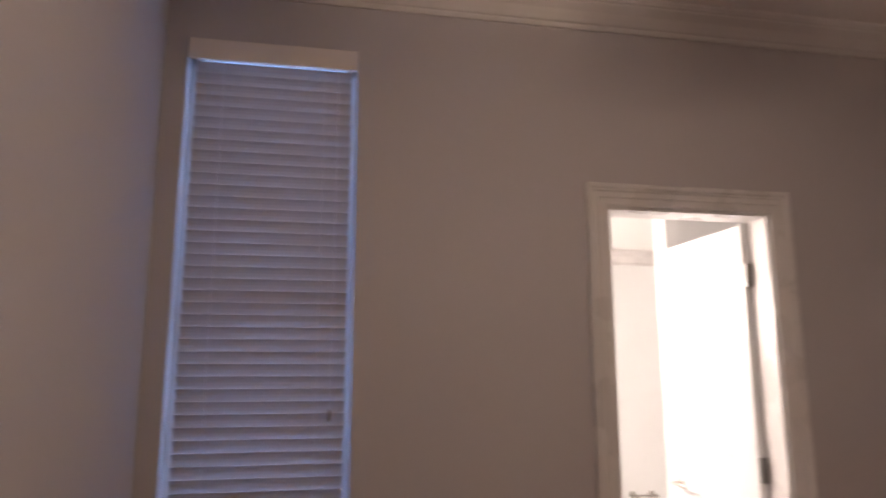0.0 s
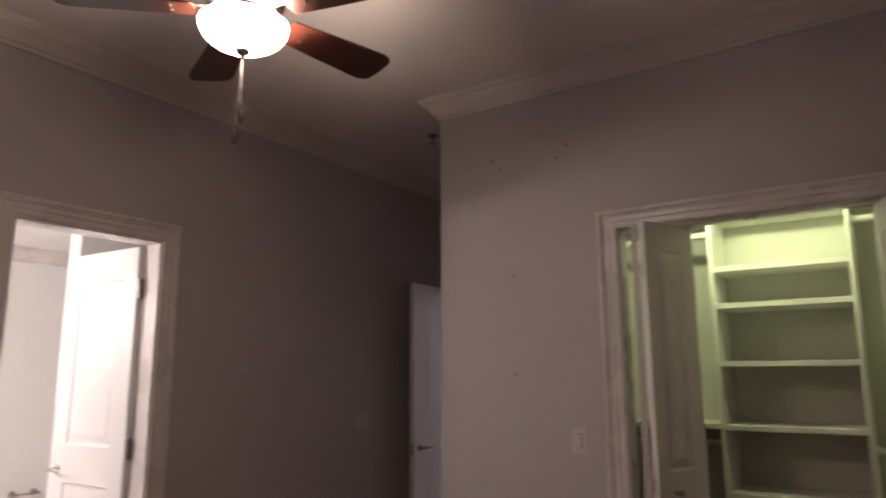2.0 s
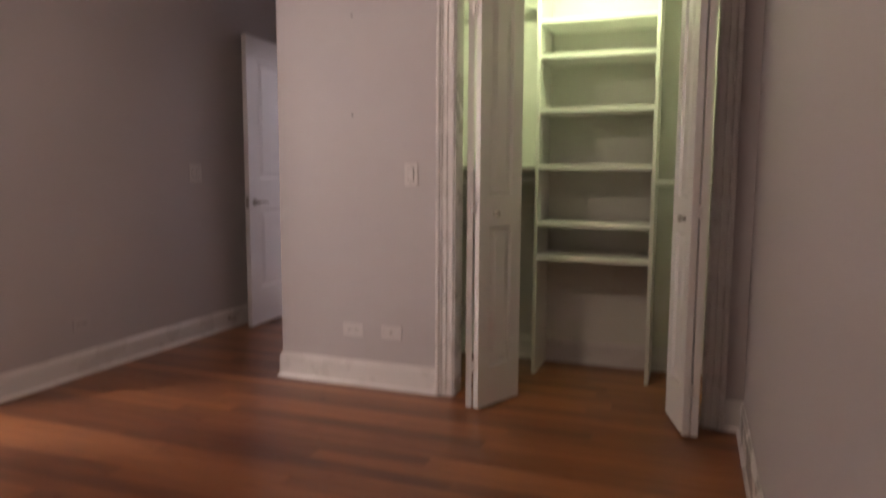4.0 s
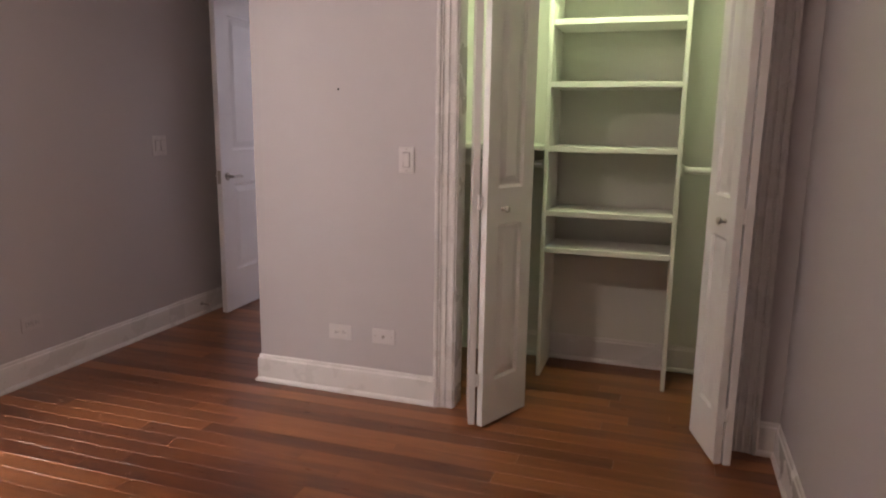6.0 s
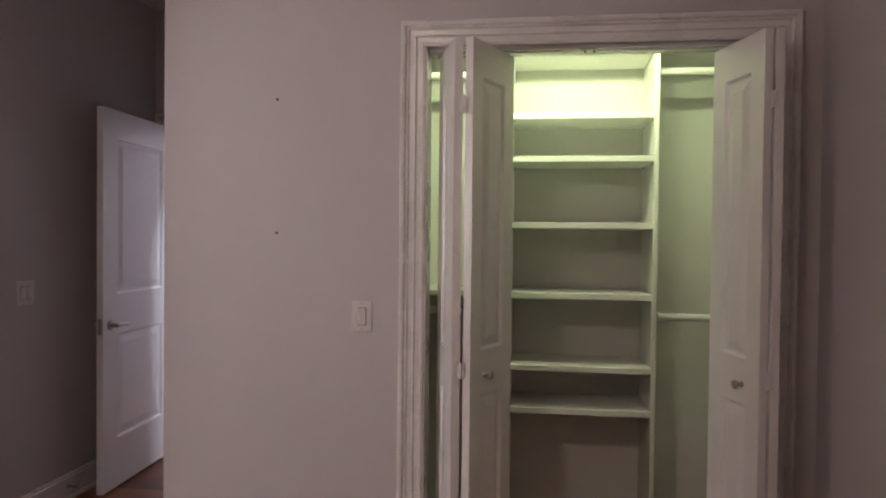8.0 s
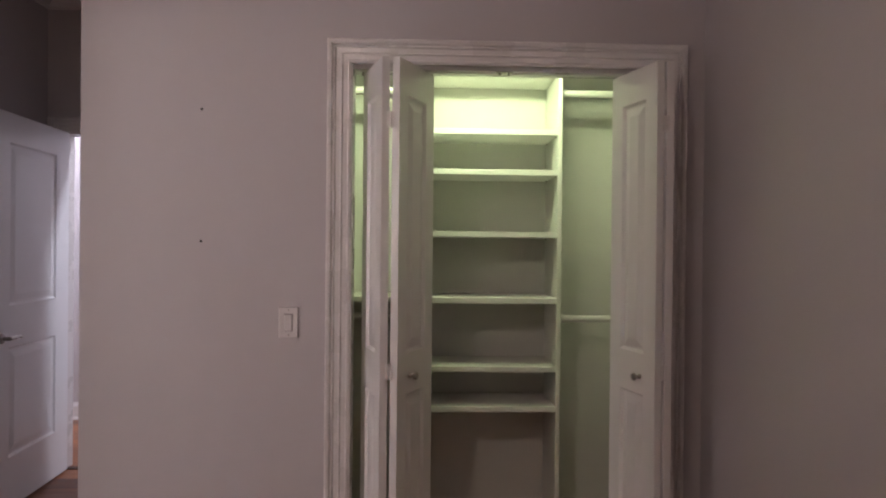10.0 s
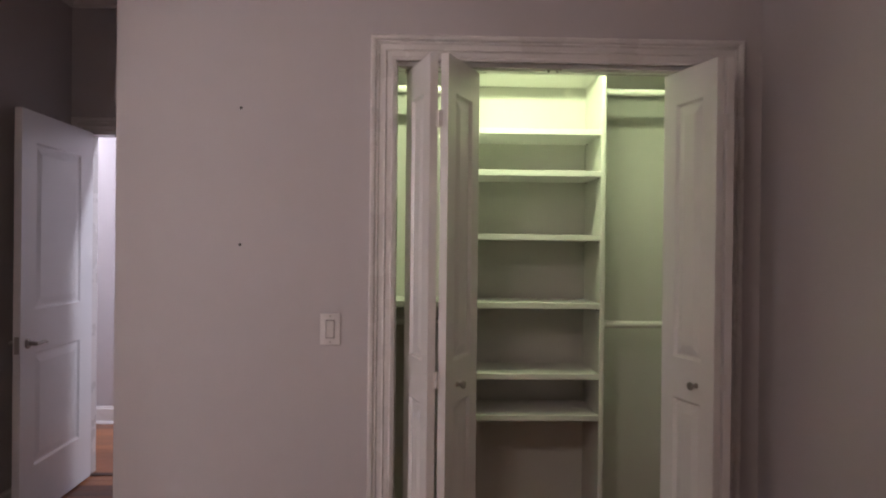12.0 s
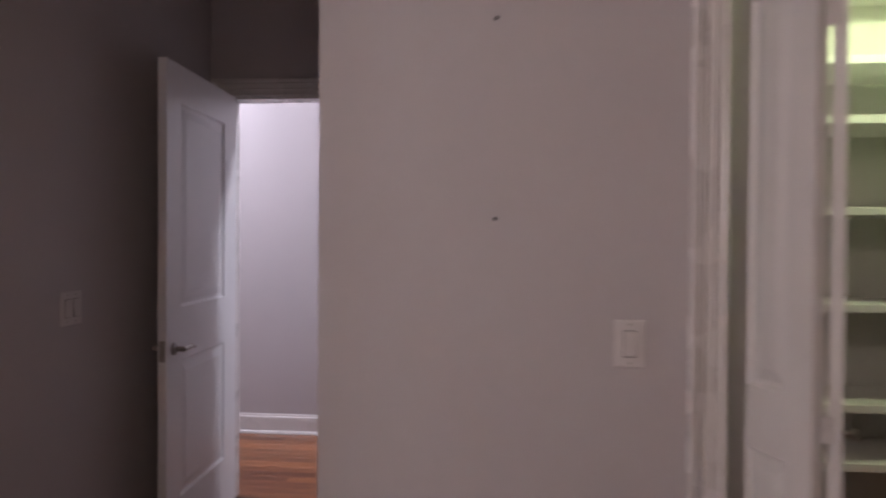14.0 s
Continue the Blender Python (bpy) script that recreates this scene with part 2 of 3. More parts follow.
def panelled(width, height, thick, panels, z0=0.0, inset=0.011, flat=0.012, slope=0.034, deep=0.009):
    """A door leaf in x (0..width), z, thick in y (0..thick); panels (x0, x1, z0, z1) are sunk and raised again on both faces."""
    bm = bmesh.new()
    xs = sorted({0.0, width, *[p[0] for p in panels], *[p[1] for p in panels]})
    zs = sorted({z0, z0 + height, *[p[2] for p in panels], *[p[3] for p in panels]})
    for y, sgn in ((0.0, 1), (thick, -1)):
        for i in range(len(xs) - 1):
            for k in range(len(zs) - 1):
                a, b, lo, hi = xs[i], xs[i + 1], zs[k], zs[k + 1]
                if any(p[0] <= a and b <= p[1] and p[2] <= lo and hi <= p[3] for p in panels):
                    continue
                bm.faces.new([bm.verts.new(q) for q in ((a, y, lo), (b, y, lo), (b, y, hi), (a, y, hi))])
        for a, b, lo, hi in panels:
            rings = []
            for off, d in ((0, 0), (inset * 0.4, deep * 0.35), (inset, deep), (inset + flat, deep), (inset + flat + slope, 0.002)):
                yy = y + sgn * d
                rings.append([bm.verts.new(q) for q in ((a + off, yy, lo + off), (b - off, yy, lo + off), (b - off, yy, hi - off), (a + off, yy, hi - off))])
            for r, q in zip(rings, rings[1:]):
                for i in range(4):
                    j = (i + 1) % 4
                    bm.faces.new((r[i], r[j], q[j], q[i]))
            bm.faces.new(rings[-1])
    top = z0 + height
    for q in (((0, 0, z0), (0, thick, z0), (0, thick, top), (0, 0, top)), ((width, 0, z0), (width, 0, top), (width, thick, top), (width, thick, z0)),
              ((0, 0, top), (0, thick, top), (width, thick, top), (width, 0, top)), ((0, 0, z0), (width, 0, z0), (width, thick, z0), (0, thick, z0))):
        bm.faces.new([bm.verts.new(p) for p in q])
    bmesh.ops.remove_doubles(bm, verts=bm.verts, dist=0.0001)
    return bm


# ---------------------------------------------------------------- structure
grid_wall("wall_north", "x", XW - T, HX0 + 0.0, YN, YN + T, 0, ZC, [(WN_X0, WN_X1, WN_Z0, WN_Z1), (BD_X0, BD_X1, 0, BD_TOP)], WALL,
          "grey-mauve painted bedroom wall with a window and doorway")
grid_wall("wall_west", "y", YS - T, YN + T, XW - T, XW, 0, ZC, [], WALL, "grey-mauve painted plain bedroom wall")
grid_wall("wall_south", "x", XW, 0.0, YS - T, YS, 0, ZC, [], WALL, "grey-mauve painted plain bedroom wall beside the closet")
grid_wall("wall_closet", "y", YS, 0.0, 0.0, T, 0, ZC, [(CL_Y0 - 0.006, CL_Y1 + 0.006, 0, CL_TOP + 0.018)], WALL, "grey-mauve painted wall with the closet opening")
grid_wall("wall_passage", "x", T, XE, -0.12, 0.0, 0, ZC, [], WALL, "painted wall between closet and entry passage")
grid_wall("wall_entry", "y", -0.12, YN, XE, HX0, 0, ZC, [(ED_Y0, ED_Y1, 0, ED_TOP)], WALL, "painted end wall with the entry doorway")
grid_wall("wall_closet_back", "y", CY0 - T, -0.12, CX1, CX1 + 0.1, 0, CZ, [], CLOSETP, "pale painted back wall of the closet")
grid_wall("wall_closet_side", "x", T, CX1, CY0 - T, CY0, 0, CZ, [], CLOSETP, "pale painted side wall of the closet")
grid_wall("wall_hall_far", "y", HY0, HY1, HX1, HX1 + 0.1, 0, HZ, [], WALL, "pale painted hall wall across from the doorway")
grid_wall("wall_hall_end_north", "x", HX0, HX1, HY1, HY1 + 0.1, 0, HZ, [], WALL, "painted end wall of the hall")
grid_wall("wall_hall_end_south", "x", HX0, HX1, HY0 - 0.1, HY0, 0, HZ, [], WALL, "painted end wall of the hall")
grid_wall("wall_hall_near_south", "y", HY0, -0.12, HX0 - 0.1, HX0, 0, HZ, [], WALL, "painted near wall of the hall")
grid_wall("wall_hall_near_north", "y", YN + T, HY1, HX0 - 0.1, HX0, 0, HZ, [], WALL, "painted near wall of the hall")
grid_wall("wall_bath_far", "x", BX0, BX1, BY1, BY1 + 0.1, 0, BZ, [], BATHWALL, "pale grey painted far wall of the bathroom")
grid_wall("wall_bath_west", "y", BY0, BY1, BX0 - 0.1, BX0, 0, BZ, [], BATHWALL, "pale grey painted bathroom side wall")
grid_wall("wall_bath_east", "y", BY0, BY1, BX1, BX1 + 0.1, 0, BZ, [], BATHWALL, "pale grey painted bathroom side wall")
grid_wall("wall_bath_wing", "x", -0.715, BX1, 2.420, 2.562, 0, BZ, [], BATHWALL, "short white wing wall inside the bathroom")


def slab(name, lo, hi, mat, label, category):
    return tagged(mesh_object(name, box(lo, hi), mat), label, category, kind="structure")


slab("ceiling", (XW - T, YS - T, ZC), (HX0, YN + T, ZC + 0.1), CEIL, "off-white painted bedroom ceiling", "ceiling")
slab("ceiling_closet", (T, CY0, CZ), (CX1, CY1, CZ + 0.06), CEIL, "off-white painted closet ceiling", "ceiling")
slab("ceiling_hall", (HX0, HY0, HZ), (HX1, HY1, HZ + 0.1), CEIL, "off-white painted hall ceiling", "ceiling")
slab("ceiling_bath", (BX0, BY0, BZ), (BX1, BY1, BZ + 0.1), CEILB, "white painted bathroom ceiling", "ceiling")
slab("floor_bath", (BX0 - 0.1, YN, -0.08), (BX1 + 0.1, BY1 + 0.1, -0.004), BATHWALL, "pale tiled bathroom floor", "floor")
floor = slab("floor", (XW - T, YS - T, -0.10), (HX1 + 0.1, YN, -0.012), SUB, "glossy reddish-brown hardwood strip floor", "floor")
slab("floor_hall", (HX0 - 0.005, YN, -0.10), (HX1 + 0.1, HY1 + 0.1, -0.012), SUB, "hardwood hall floor end", "floor")

# mouldings
ROOM = [(XW, YS), (0.0, YS), (0.0, 0.0), (XE, 0.0), (XE, YN), (XW, YN)]
CROWN = [(0.0, ZC - 0.116), (0.010, ZC - 0.116), (0.013, ZC - 0.104), (0.013, ZC - 0.096), (0.020, ZC - 0.092), (0.030, ZC - 0.078), (0.048, ZC - 0.056),
         (0.066, ZC - 0.042), (0.076, ZC - 0.034), (0.078, ZC - 0.026), (0.086, ZC - 0.024), (0.090, ZC - 0.014), (0.094, ZC - 0.012), (0.094, ZC)]
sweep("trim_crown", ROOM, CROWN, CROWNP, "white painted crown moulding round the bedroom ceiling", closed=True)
BASE = [(0.0, 0.138), (0.005, 0.138), (0.008, 0.132), (0.008, 0.124), (0.013, 0.118), (0.014, 0.100), (0.014, 0.022), (0.020, 0.018), (0.024, 0.010), (0.025, 0.0005), (0.0, 0.0005)]


def baseboard(path, label="white painted moulded baseboard on the wall"):
    return sweep("baseboard", path, BASE, TRIM, label, category="baseboard")


baseboard([(XW, YS), (0.0, YS), (0.0, CL_Y0 - 0.0905)])
baseboard([(0.0, CL_Y1 + 0.0905), (0.0, 0.0), (XE, 0.0)])
baseboard([(XE, YN), (BD_X1 + 0.0905, YN)])
baseboard([(BD_X0 - 0.0905, YN), (XW, YN), (XW, YS)])
baseboard([(T, CY0), (CX1, CY0), (CX1, CY1), (T, CY1)], "white painted baseboard inside the closet")
baseboard([(HX1, HY0), (HX1, HY1)], "white painted tall baseboard in the hall")
BCROWN = [(u, z - ZC + BZ) for u, z in CROWN]
sweep("trim_crown_bath", [(BX1, BY1), (BX0, BY1), (BX0, BY0)], BCROWN, TRIM, "white painted crown moulding in the bathroom")
sweep("trim_crown_wing", [(BX1, 2.420), (-0.715, 2.420), (-0.715, 2.562), (BX1, 2.562)][::-1], BCROWN, TRIM, "white painted crown moulding on the wing wall")

# doorways
casing("trim_closet", "y", 0.0, -1, CL_Y0, CL_Y1, CL_TOP, TRIM, "white painted moulded casing round the closet opening")
casing("trim_bath_door", "x", YN, -1, BD_X0, BD_X1, BD_TOP, TRIM, "white painted moulded casing round the bathroom doorway")
casing("trim_entry_door", "y", XE, -1, ED_Y0, ED_Y1, ED_TOP, TRIM, "white painted moulded casing round the entry doorway")
jamb("trim_jamb_closet", "y", CL_Y0 - 0.005, CL_Y1 + 0.005, CL_TOP + 0.017, 0.002, T - 0.002, TRIM, "white painted lining of the closet opening", 0.010)
jamb("trim_jamb_bath", "x", BD_X0 - 0.006, BD_X1 + 0.006, BD_TOP + 0.006, YN + 0.002, YN + T + 0.012, TRIM, "white painted lining of the bathroom doorway")
jamb("trim_jamb_entry", "y", ED_Y0 - 0.006, ED_Y1 + 0.006, ED_TOP + 0.006, XE + 0.002, HX0 - 0.002, TRIM, "white painted lining of the entry doorway")
slab("trim_threshold", (XE + 0.01, ED_Y0 + 0.013, -0.012), (XE + 0.055, ED_Y1 - 0.013, 0.005), BLADE, "dark wooden threshold strip under the entry door", "trim")


# ---------------------------------------------------------------- window and blind
def build_window():
    w = empty("window_1", pose(0, 0, 0), "tall narrow window in a plain recess at dusk", "window", kind="structure")
    y0, y1 = YN + 0.085, YN + 0.112
    f = 0.045
    bm = bmesh.new()
    add_box(bm, (WN_X0, y0, WN_Z0), (WN_X0 + f, y1, WN_Z1))
    add_box(bm, (WN_X1 - f, y0, WN_Z0), (WN_X1, y1, WN_Z1))
    add_box(bm, (WN_X0 + f, y0, WN_Z0), (WN_X1 - f, y1, WN_Z0 + f))
    add_box(bm, (WN_X0 + f, y0, WN_Z1 - f), (WN_X1 - f, y1, WN_Z1))
    mid = 1.70
    add_box(bm, (WN_X0 + f, y0 + 0.003, mid - 0.02), (WN_X1 - f, y1 - 0.003, mid + 0.02))
    part("window_frame", bm, TRIM, w)
    for a, b in ((WN_Z0 + f, mid - 0.02), (mid + 0.02, WN_Z1 - f)):
        p = part("pane", box((WN_X0 + f, y0 + 0.011, a), (WN_X1 - f, y0 + 0.016, b)), GLASS, w)
        p.visible_shadow = False
    part("window_sill", box((WN_X0 + 0.002, YN - 0.02, WN_Z0 - 0.001), (WN_X1 - 0.002, y0, WN_Z0 + 0.018), 0.004), TRIM, w)


def build_blind():
    b = empty("window_blind", pose(0, 0, 0), "closed white faux-wood slatted blind in the window recess", "blind")
    x0, x1 = WN_X0 + 0.030, WN_X1 - 0.022
    yc = YN + 0.042
    bm = box((WN_X0 + 0.003, YN - 0.012, 2.592), (WN_X1 - 0.003, YN + 0.004, 2.672), 0.004, 2)
    part("valance", bm, VAL, b, "cream moulded valance board")
    part("head_rail", box((x0, yc - 0.025, 2.604), (x1, yc + 0.042, 2.6745), 0.003), SLAT, b)
    pitch = 0.0425
    # one slat: thin, slightly crowned, tilted almost shut
    sb = bmesh.new()
    half, tilt = 0.0245, radians(-69)
    rows = []
    for k in range(5):
        u = -1 + 2 * k / 4
        px, pz = u * half, 0.0038 * (1 - u * u)
        y, z = px * math.cos(tilt) - pz * math.sin(tilt), px * math.sin(tilt) + pz * math.cos(tilt)
        ny, nz = -math.sin(tilt) * 0.0024, math.cos(tilt) * 0.0024
        rows.append([sb.verts.new(q) for q in ((x0, y, z), (x1, y, z), (x1, y + ny, z + nz), (x0, y + ny, z + nz))])
    for a, c in zip(rows, rows[1:]):
        for i in range(4):
            sb.faces.new((a[i], a[(i + 1) % 4], c[(i + 1) % 4], c[i]))
    sb.faces.new(rows[0])
    sb.faces.new(rows[-1])
    first = part("slat", sb, SLAT, b)
    z = 2.578
    first.location = (0, yc, z)
    while z - pitch > WN_Z0 + 0.06:
        z -= pitch
        s = new("slat", first.data)
        s.parent = b
        s.location = (0, yc + random.uniform(-0.0006, 0.0006), z)
        s.rotation_euler = (radians(random.uniform(-0.7, 0.7)), 0, 0)
    part("bottom_rail", box((x0, yc - 0.024, z - 0.055), (x1, yc + 0.024, z - 0.036), 0.003), SLAT, b)
    for x in (x0 + 0.10, x1 - 0.10):
        part("ladder_cord", add_rod(bmesh.new(), (x, yc - 0.027, z - 0.04), (x, yc - 0.027, 2.606), 0.0007, 6), CORD, b)
    part("tilt_cord", add_rod(bmesh.new(), (x1 - 0.05, yc - 0.032, 1.34), (x1 - 0.05, yc - 0.032, 2.596), 0.0011, 6), CORD, b)
    part("cord_tassel", lathe([(0, 0), (0.006, 0.002), (0.008, 0.03), (0.003, 0.042), (0, 0.043)], 12, pose(x1 - 0.05, yc - 0.032, 1.298)), TASSEL, b)


build_window()
build_blind()


# ---------------------------------------------------------------- doors
def lever_handle(parent, m, flip=1):
    """Round rose with a curved lever; the rose's face looks along -y, the lever points along +x (flip 1)."""
    rose = part("handle", lathe([(0, 0), (0.027, 0), (0.027, 0.004), (0.022, 0.009), (0.011, 0.011), (0.011, 0.045), (0, 0.045)], 24, m @ pose(0, 0, 0, 90)), NICKEL, parent, "satin nickel lever handle", True)
    bm = bmesh.new()
    pts = [(-0.004, -0.045, 0), (0.03, -0.050, 0.001), (0.065, -0.050, 0.003), (0.095, -0.046, -0.003), (0.112, -0.043, -0.006)]
    rad = [0.0095, 0.009, 0.008, 0.007, 0.005]
    for (p, q), (r, s) in zip(zip(pts, pts[1:]), zip(rad, rad[1:])):
        add_rod(bm, (p[0] * flip, p[1], p[2]), (q[0] * flip, q[1], q[2]), r, 12, s)
    bmesh.ops.transform(bm, matrix=m, verts=bm.verts)
    part("lever", bm, NICKEL, rose, "", True)
    return rose


def hinge(parent, m):
    bm = bmesh.new()
    add_box(bm, (-0.032, -0.0025, -0.05), (0.0, 0.0, 0.05), 0.001)
    add_rod(bm, (0.004, -0.004, -0.05), (0.004, -0.004, 0.05), 0.006, 10)
    for z in (-0.03, 0.0, 0.03):
        add_rod(bm, (-0.018, -0.0035, z), (-0.018, 0, z), 0.004, 8)
    bmesh.ops.transform(bm, matrix=m, verts=bm.verts)
    return part("hinge", bm, STEEL, parent, "dark steel butt hinge")


def build_entry_door():
    w, h, t = 0.790, 2.080, 0.036
    d = empty("door_1", pose(0.932, 0.871, 0.012, 0, 0, 2.2), "white two-panel entry door standing wide open", "door", kind="structure")
    part("leaf", panelled(w, h, t, [(0.135, w - 0.155, 1.070, 1.925), (0.135, w - 0.155, 0.270, 0.850)]), DOORP, d)
    lever_handle(d, pose(0.066, 0, 0.905), 1)
    lever_handle(d, pose(0.066, t, 0.905, 0, 0, 180), -1)
    bm = box((-0.0012, 0.006, 0.86), (0.004, t - 0.006, 0.945), 0.0005)
    part("latch_plate", bm, NICKEL, d, "satin nickel latch plate")
    for z in (0.22, 1.04, 1.84):
        hinge(d, pose(w + 0.003, t + 0.002, z, 0, 0, 90))


def build_bath_door():
    w, h, t = 0.640, 2.078, 0.036
    # closed it would lie in the wall; it stands at a right angle inside the bathroom
    d = empty("door_2", pose(BD_X1 - 0.010, YN + T + 0.02, 0.012, 0, 0, 92), "white two-panel bathroom door standing open", "door", kind="structure")
    part("leaf", panelled(w, h, t, [(0.125, w - 0.125, 1.06, 1.918), (0.125, w - 0.125, 0.285, 0.868)]), DOORP, d)
    lever_handle(d, pose(w - 0.065, t, 0.93, 0, 0, 180), 1)
    lever_handle(d, pose(w - 0.065, 0, 0.93), -1)
    for z in (0.24, 1.06, 1.86):
        bm = box((-0.016, -0.004, z - 0.05), (-0.0015, t - 0.002, z + 0.05), 0.001)
        part("hinge", bm, STEEL, d, "dark steel butt hinge")


build_entry_door()
build_bath_door()


def bifold_leaf(parent, m, width, h=2.067, t=0.028, knob=0, grip=0.5):
    s = 0.072
    leaf = part("panel", panelled(width, h, t, [(s, width - s, 1.010, 1.945), (s, width - s, 0.19, 0.86)], inset=0.010, flat=0.008, slope=0.030, deep=0.010), BIFOLDP, parent)
    leaf.matrix_local = m
    if knob:
        y, turn = (0.0, 90) if knob > 0 else (t, -90)
        part("knob", lathe([(0, 0), (0.010, 0), (0.009, 0.004), (0.006, 0.008), (0.006, 0.015), (0.012, 0.020), (0.015, 0.026), (0.012, 0.032), (0, 0.035)], 20,
                           pose(width * grip, y, 0.925, turn)), NICKEL, leaf, "satin nickel round knob", True)
    return leaf


def bifold(name, leaves, hinge_at, label):
    """Folded leaves, each (start, end, knob, the knob's share of the width) in plan along the face on the right of its way."""
    d = empty(name, pose(0, 0, 0), label, "closet door", "closet doors", kind="structure")
    for a, b, kn, grip in leaves:
        a, b = Vector(a), Vector(b)
        v = b - a
        bifold_leaf(d, Matrix.Translation((a.x, a.y, 0.016)) @ pose(0, 0, 0, 0, 0, math.degrees(math.atan2(v.y, v.x))), v.length, knob=kn, grip=grip)
    for zz in (0.22, 0.97, 1.86):
        bm = box((hinge_at[0] - 0.003, hinge_at[1] - 0.012, zz - 0.028), (hinge_at[0] + 0.0005, hinge_at[1] + 0.012, zz + 0.028), 0.0008)
        add_rod(bm, (hinge_at[0] - 0.003, hinge_at[1], zz - 0.028), (hinge_at[0] - 0.003, hinge_at[1], zz + 0.028), 0.003, 8)
        part("hinge", bm, TRIM, d, "white painted hinge")
    part("pivot_pin", add_rod(bmesh.new(), (0.0625, leaves[0][0][1], 2.07), (0.0625, leaves[0][0][1], 2.0844), 0.005, 8), NICKEL, d)
    return d


bifold("door_3_left", [((0.096, -1.041), (-0.176, -1.128), 0, 0.5), ((-0.180, -1.190), (0.098, -1.317), 1, 0.33)], (-0.176, -1.159), "white two-panel bifold closet door folded open")
bifold("door_3_right", [((0.100, -2.098), (-0.186, -2.142), 0, 0.5), ((0.100, -2.028), (-0.186, -2.108), 1, 0.69)], (-0.186, -2.139), "white two-panel bifold closet door folded open")
slab("trim_head_stop", (0.026, CL_Y0 + 0.006, 2.0875), (T - 0.004, CL_Y1 - 0.006, 2.1065), TRIM, "white painted flat stop board under the closet head", "trim")
slab("trim_door_track", (0.046, CL_Y0 + 0.014, 2.0845), (0.070, CL_Y1 - 0.014, 2.0873), SHELFM, "white metal bifold track under the closet head", "trim")


# ---------------------------------------------------------------- closet fittings
def build_shelf_tower():
    t = empty("shelf_tower", pose(0, 0, 0), "white melamine closet tower with open empty shelves", "shelf unit")
    x0, x1, ya, yb = 0.541, CX1 - 0.018, -1.284, -1.901
    for y in (ya, yb):
        lo, hi = min(y, y - 0.02), max(y, y - 0.02)
        part("side_panel", box((x0, lo, 0.001), (x1, hi, 2.213), 0.0015), SHELFM, t)
    for top in (1.957, 1.771, 1.484, 1.178, 0.862, 0.677):
        part("shelf", box((x0 + 0.003, yb, top - 0.026), (x1, ya - 0.02, top), 0.0015), SHELFM, t)
        for y, d in ((yb, 0.008), (ya - 0.02, -0.008)):
            for x in (x0 + 0.035, x1 - 0.045):
                part("shelf_pin", add_rod(bmesh.new(), (x, y, top - 0.0295), (x, y + d, top - 0.0295), 0.003, 8), NICKEL, t)


def closet_rod(y0, y1, x, z, label, cups=(1, 1)):
    r = empty("closet_rod", pose(x, (y0 + y1) / 2, z), label, "closet rod", "closet rods")
    h = abs(y1 - y0) / 2
    part("rod", add_rod(bmesh.new(), (0, -h + 0.001, 0), (0, h - 0.001, 0), 0.0165, 20), SHELFM, r, "", True)
    for s in (-1, 1):
        bm = lathe([(0, 0), (0.030, 0), (0.030, 0.006), (0.021, 0.012), (0.021, 0.022), (0.017, 0.022), (0.017, 0.01), (0, 0.01)], 20, pose(0, s * h, 0, 90 * s))
        part("rod_cup", bm, SHELFM, r, "", True)
    return r


def build_closet():
    build_shelf_tower()
    top = mesh_object("closet_shelf", box((0.538, CY0 + 0.002, 2.214), (CX1 - 0.002, CY1 - 0.002, 2.242), 0.0015), SHELFM)
    tagged(top, "long white melamine top shelf across the closet", "shelf")
    low = mesh_object("closet_shelf", box((0.541, -1.282, 1.157), (CX1 - 0.002, CY1 - 0.002, 1.182), 0.0015), SHELFM)
    tagged(low, "short white melamine shelf beside the closet tower", "shelf")
    closet_rod(CY0, -1.922, 0.60, 2.136, "white hanging rod under the top shelf")
    closet_rod(CY0, -1.922, 0.60, 1.079, "white lower hanging rod beside the tower")
    closet_rod(-1.283, CY1, 0.60, 2.136, "white hanging rod under the top shelf")
    closet_rod(-1.283, CY1, 0.60, 1.087, "white hanging rod under the short shelf")
    f = empty("closet_light", pose(T, -1.47, 2.275), "lit fluorescent tube light above the closet door", "light")
    bm = box((0, -0.46, -0.026), (0.035, 0.46, 0.03), 0.004)
    # unseen lip, added to keep the tube's steep light off the lower shelves
    add_box(bm, (0.0, -0.46, -0.034), (0.065, 0.46, -0.030))
    part("light_base", bm, PLASTIC, f, "white enamelled housing with a lip added to cut the downward light")
    part("tube", add_rod(bmesh.new(), (0.055, -0.43, 0.0), (0.055, 0.43, 0.0), 0.014, 14), TUBE, f, "glowing greenish-white tube", True)
    for y in (-0.44, 0.44):
        part("lamp_holder", box((0.03, y - 0.01, -0.022), (0.072, y + 0.01, 0.022), 0.003), PLASTIC, f)


build_closet()


def build_door_catch(y, z):
    c = empty("door_catch", pose(0.034, y, z), "small nickel bifold catch under the closet head jamb", "door catch")
    part("plate", box((-0.012, -0.032, -0.003), (0.012, 0.032, 0), 0.0008), NICKEL, c)
    for k in (-0.016, 0.016):
        part("spring_clip", add_rod(bmesh.new(), (0, k, -0.003), (0, k, -0.012), 0.005, 12), NICKEL, c, "", True)


build_door_catch(-1.585, 2.0873)


